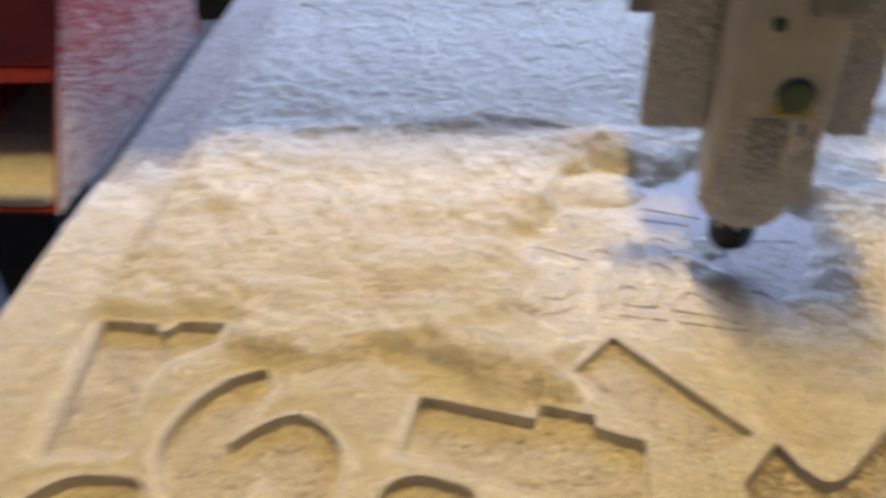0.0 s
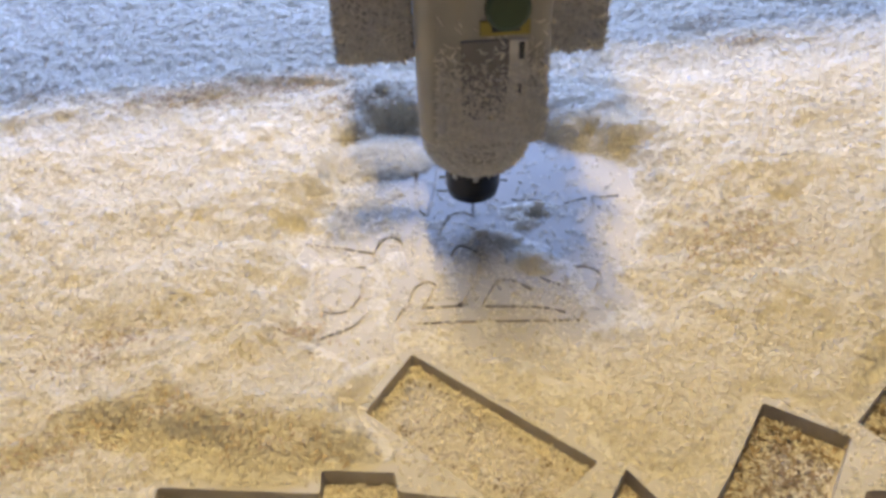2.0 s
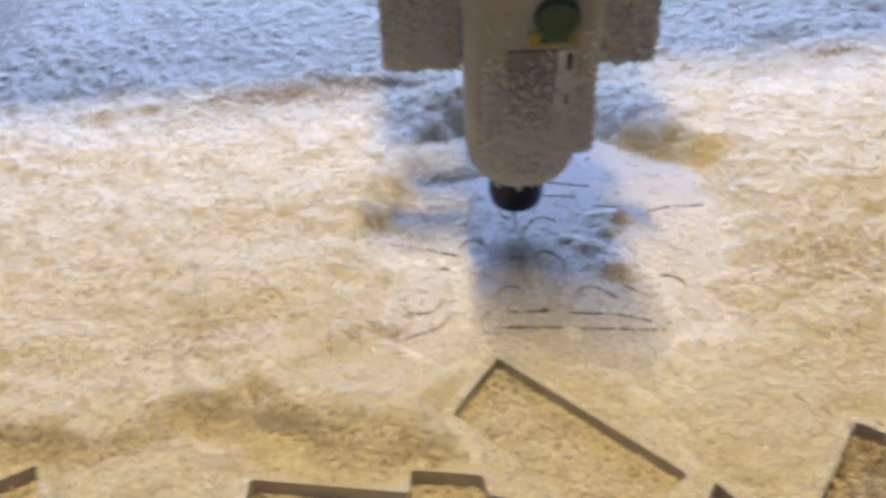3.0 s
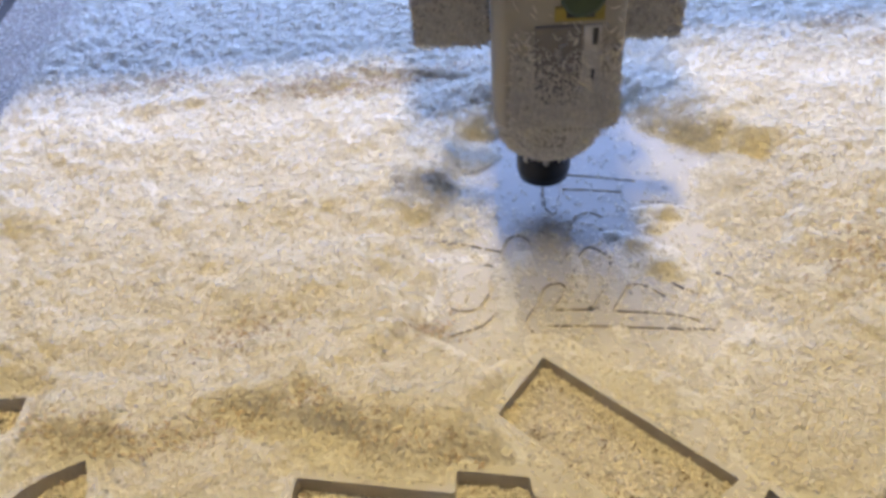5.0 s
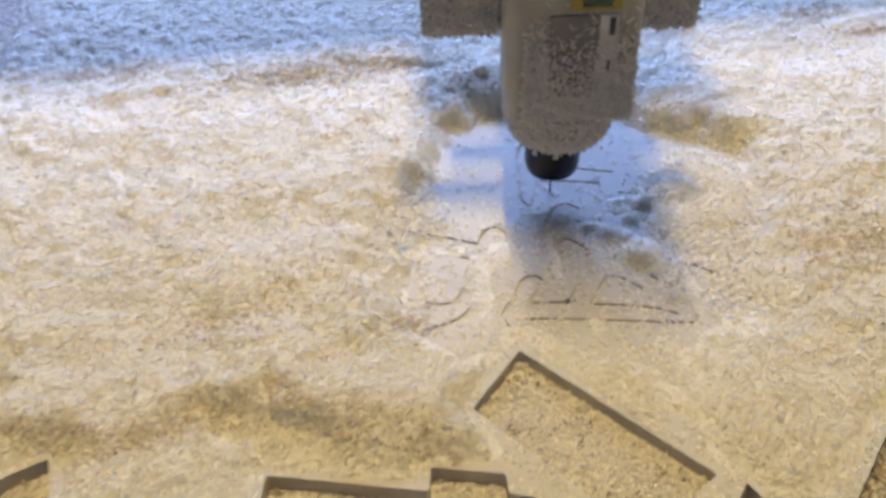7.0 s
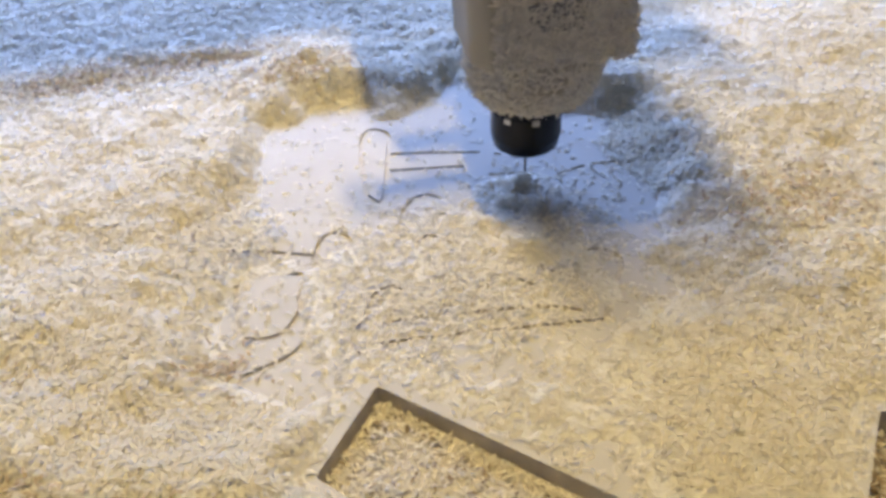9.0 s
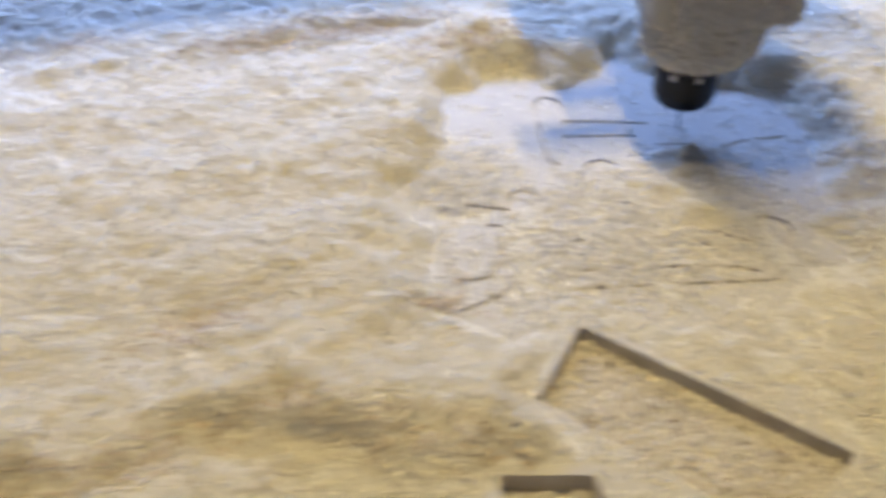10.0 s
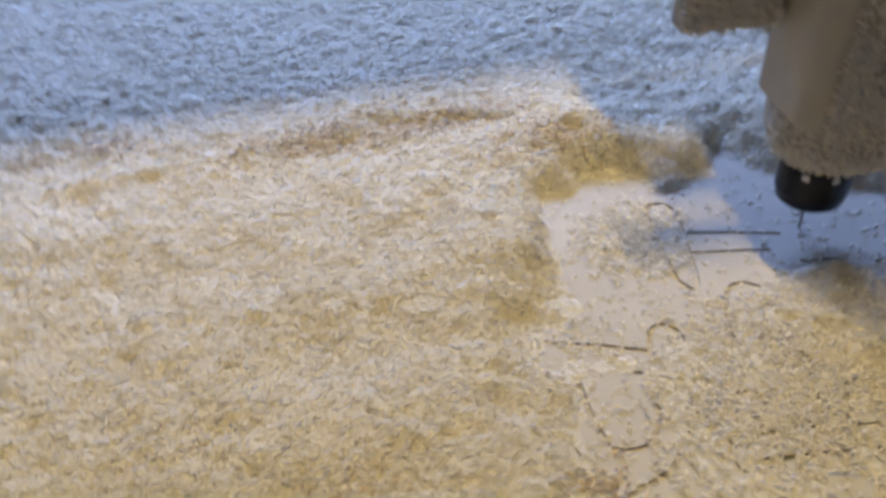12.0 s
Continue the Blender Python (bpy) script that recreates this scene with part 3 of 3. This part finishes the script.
def drift(name, rx, ry, high, seed, label):
    """A loose bank of shavings that the air jet pushes over the board."""
    rnd = np.random.default_rng(seed)
    ob = tagged(new(name), label, "shavings")
    step = 0.003
    xs, ys = np.arange(-rx, rx, step), np.arange(-ry, ry, step)
    X, Y = np.meshgrid(xs, ys)

    def top(x, y):
        r = np.hypot(x / rx, y / ry) + (vnoise(x, y, 0.03, seed % 5) - 0.5) * 0.5
        return high * ramp01(r, 1.0, 0.05) * (0.7 + 0.6 * vnoise(x, y, 0.02, 1))

    h = top(X, Y)
    Z = h + rough(X, Y) * np.clip(h / 0.010, 0, 1)
    co = np.stack([X, Y, Z], -1).reshape(-1, 3)
    n, m = X.shape
    idx = np.arange(n * m).reshape(n, m)
    q = np.stack([idx[:-1, :-1], idx[:-1, 1:], idx[1:, 1:], idx[1:, :-1]], -1).reshape(-1, 4)
    q = q[~(h.reshape(-1) < 0.0003)[q].any(axis=1)]
    used = np.zeros(len(co), int)
    used[np.unique(q)] = 1
    heap = arrays("bank", co[used > 0], (np.cumsum(used) - 1)[q], SHAVE, True)
    heap.parent = ob
    k = int(rx * ry * 4 * 260000)
    x, y = rnd.uniform(-rx, rx, k), rnd.uniform(-ry, ry, k)
    hh = top(x, y)
    keep = hh > 0.0012 * rnd.random(k)
    x, y, hh = x[keep], y[keep], hh[keep]
    z = hh + rough(x, y) * np.clip(hh / 0.010, 0, 1) + 0.0005 + 0.001 * rnd.random(len(x))
    ch = curls("chip_layer", np.stack([x, y, z], -1), rnd)
    ch.parent = ob
    tagged(ch, kind="stuff")
    return ob


def litter(seed, n, rx, ry):
    """Loose chips that are blown over the finished letters."""
    rnd = np.random.default_rng(seed)
    x, y = rnd.normal(0, rx, n), rnd.normal(0, ry, n)
    keep = np.hypot(x / rx, y / ry) < 1.75
    x, y = x[keep], y[keep]
    n = len(x)
    z = 0.0006 + 0.0016 * rnd.random(n)
    return tagged(curls("chip_litter", np.stack([x, y, z], -1), rnd), "loose cream chips blown across the cut letters", "chips", kind="stuff")


strewn = litter(31, 2600, 0.062, 0.040)
blown = litter(32, 800, 0.028, 0.024)
drift_west = drift("shavings_drift", 0.064, 0.054, 0.0065, 11, "fluffy bank of shavings pushed aside by the air jet")
drift_east = drift("shavings_drift", 0.060, 0.075, 0.0060, 12, "thin bank of shavings blown about beside the cutter")

CLING = material("clinging_dust", (0.88, 0.85, 0.77), (0.80, 0.76, 0.67), 0.85, scale=200, bump=0.1, fine=900, thin=0.35, vary=0.22, gloss=0.1)


# ---- the router spindle: its origin is on the cutter's axis at the board's top ----
def spindle():
    ob = tagged(new("router_spindle"), "beige router spindle covered in dust, with a black collet nut", "router spindle")
    part("cutter", lathe([(0.0005, -0.0008), (0.0009, -0.0004), (0.0009, 0.030)], 16), PLATE, ob, "thin dark steel cutter")
    part("collet_nut", lathe([(0.0180, 0.0255), (0.0215, 0.0285), (0.0232, 0.036), (0.0232, 0.055), (0.0226, 0.056), (0.0226, 0.072)], 48), NUT, ob, "black collet nut")
    for a in (225, 315, 270, 45, 135):
        c, s = math.cos(radians(a)), math.sin(radians(a))
        bm = box(-0.0022, 0.0022, -0.0008, 0.0008, 0.052, 0.056)
        bmesh.ops.rotate(bm, verts=bm.verts, matrix=Matrix.Rotation(radians(a + 90), 3, "Z"))
        bmesh.ops.translate(bm, verts=bm.verts, vec=(c * 0.0231, s * 0.0231, 0))
        part("nut_notch", bm, STEEL, ob)
    part("nose", lathe([(0.024, 0.0635), (0.031, 0.0655), (0.037, 0.070), (0.041, 0.078), (0.0425, 0.089), (0.0425, 0.125)], 56, (0.003, 0.0)), DUSTY, ob, "rounded nose thick with dust", True)
    f, lo, hi = -0.0430, -0.0430, 0.053
    body = [(lo, 0.020), (lo, -0.030), (lo + 0.003, -0.037), (lo + 0.009, f), (hi - 0.006, f), (hi, f + 0.006), (hi, 0.020)]
    part("body", prism(body, 0.103, 0.80, 0.003), PAINT, ob, "beige painted spindle body", False)
    part("side_flange", box(-0.104, lo - .0005, 0.006, 0.026, 0.149, 0.345, 0.004), PAINT, ob)
    part("side_flange", box(hi + .0005, 0.105, 0.006, 0.026, 0.149, 0.345, 0.004), PAINT, ob)
    part("back_block", box(lo + 0.002, hi - 0.002, 0.0205, 0.050, 0.135, 0.80, 0.003), PAINT, ob)
    part("mounting_plate", box(-0.085, 0.087, 0.0505, 0.075, 0.20, 0.36, 0.003), DUSTY, ob)
    part("carriage", box(-0.043, 0.053, 0.0505, 0.1095, 0.3605, 0.80, 0.004), DUSTY, ob)
    # wide plate above view, added for the shadow behind the spindle
    part("carriage_shade", box(-0.105, 0.106, 0.110, 0.210, 0.365, 0.86, 0.004), DUSTY, ob)
    part("cable_bracket", box(-0.126, -0.1045, 0.008, 0.026, 0.262, 0.33, 0.003), PLATE, ob, "small grey bracket")
    part("name_plate", box(-0.0125, 0.0215, f - 0.0016, f + 0.001, 0.124, 0.189, 0.0005), PLATE, ob, "dusty dark name plate")
    part("name_plate_edge", box(0.022, 0.0350, f - 0.0016, f + 0.001, 0.124, 0.189, 0.0005), WHITE, ob, "white edge strip with small dark bars")
    part("print_bar", box(0.0285, 0.0325, f - 0.0024, f - 0.0014, 0.174, 0.187), INK, ob)
    part("print_bar", box(0.0290, 0.0310, f - 0.0024, f - 0.0014, 0.146, 0.154), INK, ob)
    part("warning_label", box(0.001, 0.036, f - 0.0016, f + 0.001, 0.1925, 0.2035, 0.0005), YELLOW, ob, "small yellow warning label")
    part("print_bar", box(0.009, 0.029, f - 0.0024, f - 0.0012, 0.1955, 0.2005), INK, ob)

    def plug(x, z, r, mat, lab):
        bm = lathe([(r, 0), (r, 0.004), (r * 0.8, 0.006)], 32)
        bmesh.ops.rotate(bm, verts=bm.verts, matrix=Matrix.Rotation(radians(90), 3, "X"))
        bmesh.ops.translate(bm, verts=bm.verts, vec=(x, f, z))
        part("plug", bm, mat, ob, lab)

    plug(0.0200, 0.2125, 0.0160, GREEN, "round dark green plug")
    plug(-0.006, 0.276, 0.006, GREEN, "small round dark green plug")
    part("connector", box(0.012, 0.058, f - 0.018, f + 0.001, 0.285, 0.33, 0.008), PLATE, ob, "grey connector block")
    # dust clinging to the front of the body
    rnd = np.random.default_rng(21)
    n = 3400
    x = rnd.uniform(lo + 0.006, hi - 0.002, n)
    z = 0.104 + np.abs(rnd.normal(0, 0.030, n))
    p = np.stack([x, np.where(x < lo + 0.013, f + 0.010, f - 0.0006), z], -1)
    m = 1500
    q = np.stack([rnd.uniform(-0.103, lo - 0.002, m), np.full(m, 0.0054), 0.150 + np.abs(rnd.normal(0, 0.06, m))], -1)
    r = np.stack([rnd.uniform(hi + 0.002, 0.104, m), np.full(m, 0.0054), 0.150 + np.abs(rnd.normal(0, 0.06, m))], -1)
    k = 1300
    a, t = rnd.uniform(math.pi, 2 * math.pi, k), rnd.random(k)
    rad = np.interp(t, [0, 0.25, 0.5, 1], [0.031, 0.037, 0.0415, 0.043])
    s = np.stack([0.003 + rad * np.cos(a), rad * np.sin(a), np.interp(t, [0, 0.25, 0.5, 1], [0.0655, 0.070, 0.078, 0.100])], -1)
    ch = curls("dust_layer", np.concatenate([p, q, r, s]), rnd, 0.3, 0.0045, 0.0095, CLING, True)
    ch.parent = ob
    tagged(ch, kind="stuff")
    return ob


router = spindle()


def gantry():
    """The unseen cross beam that carries the spindle over the bed, sized to shade the board."""
    ob = tagged(new("gantry_beam"), "unseen beige cross beam that carries the spindle and shades the far board", "gantry")
    part("beam", box(-0.795, 1.55, 0.235, 0.42, 0.40, 0.5595, 0.008), PAINT, ob)
    # deep upper deck, added out of view to block tube light and daylight
    part("shade_deck", box(-0.795, 1.55, 0.235, 0.78, 0.56, 0.95, 0.008), PAINT, ob)
    part("side_plate", box(-0.86, -0.7955, 0.26, 0.62, -0.0795, 0.95, 0.004), PAINT, ob)
    part("side_plate", box(1.42, 1.485, 0.26, 0.62, -0.0795, 0.3995, 0.004), PAINT, ob)
    part("rail", box(-0.60, 1.53, 0.225, 0.2345, 0.50, 0.53, 0.002), STEEL, ob)
    part("rail", box(-0.60, 1.53, 0.225, 0.2345, 0.86, 0.89, 0.002), STEEL, ob)
    return ob


beam = gantry()


# ---- what moves ----
def motions():
    walk(router, [(t, pose(x, y, 0, 0, 0, -4.5)) for t, x, y in SPINDLE])
    walk(beam, [(t, pose(0, y, 0)) for t, x, y in SPINDLE])
    walk(strewn, [(0, pose(0.58, 0.76, 0.008)), (3.2, pose(0.57, 0.765, 0.008)), (4.8, pose(0.50, 0.775, 0.004)), (7.7, pose(0.44, 0.78, 0.003)), (9.3, pose(0.31, 0.785, 0, 0, 0, 25)), (12, pose(0.305, 0.785, 0, 0, 0, 26))])
    walk(blown, [(0, pose(0.228, 0.892, 0)), (3.0, pose(0.226, 0.893, 0)), (5.0, pose(0.190, 0.885, 0.003, 0, 0, 10)), (7.7, pose(0.165, 0.865, 0.008, 0, 0, 15)), (9.5, pose(0.185, 0.86, 0.006, 0, 0, 18)), (10.5, pose(0.235, 0.90, 0.001, 0, 0, 25)),
                 (11.5, pose(0.262, 0.925, 0, 0, 0, 35)), (12, pose(0.268, 0.930, 0, 0, 0, 38))])
    walk(drift_west, [(0, pose(0.246, 0.968, 0)), (1.5, pose(0.246, 0.968, 0)), (2.5, pose(0.240, 0.970, 0, 0, 0, 4)), (3.2, pose(0.225, 0.972, 0, 0, 0, 8)), (5.0, pose(0.188, 0.972, 0.0, 0, 0, 14)), (7.0, pose(0.166, 0.985, 0.0, 0, 0, 18)),
                      (9.3, pose(0.158, 0.990, 0.0, 0, 0, 20)), (12, pose(0.156, 0.992, 0.0, 0, 0, 20))])
    walk(drift_east, [(0, pose(0.545, 0.90, 0)), (2.5, pose(0.535, 0.90, 0)), (3.2, pose(0.515, 0.895, 0, 0, 0, -8)), (5.0, pose(0.465, 0.885, 0, 0, 0, -16)), (6.0, pose(0.435, 0.872, 0, 0, 0, -20)), (7.5, pose(0.432, 0.865, 0, 0, 0, -18)),
                      (9.3, pose(0.515, 0.88, 0, 0, 0, 5)), (12, pose(0.54, 0.90, 0, 0, 0, 12))])


motions()
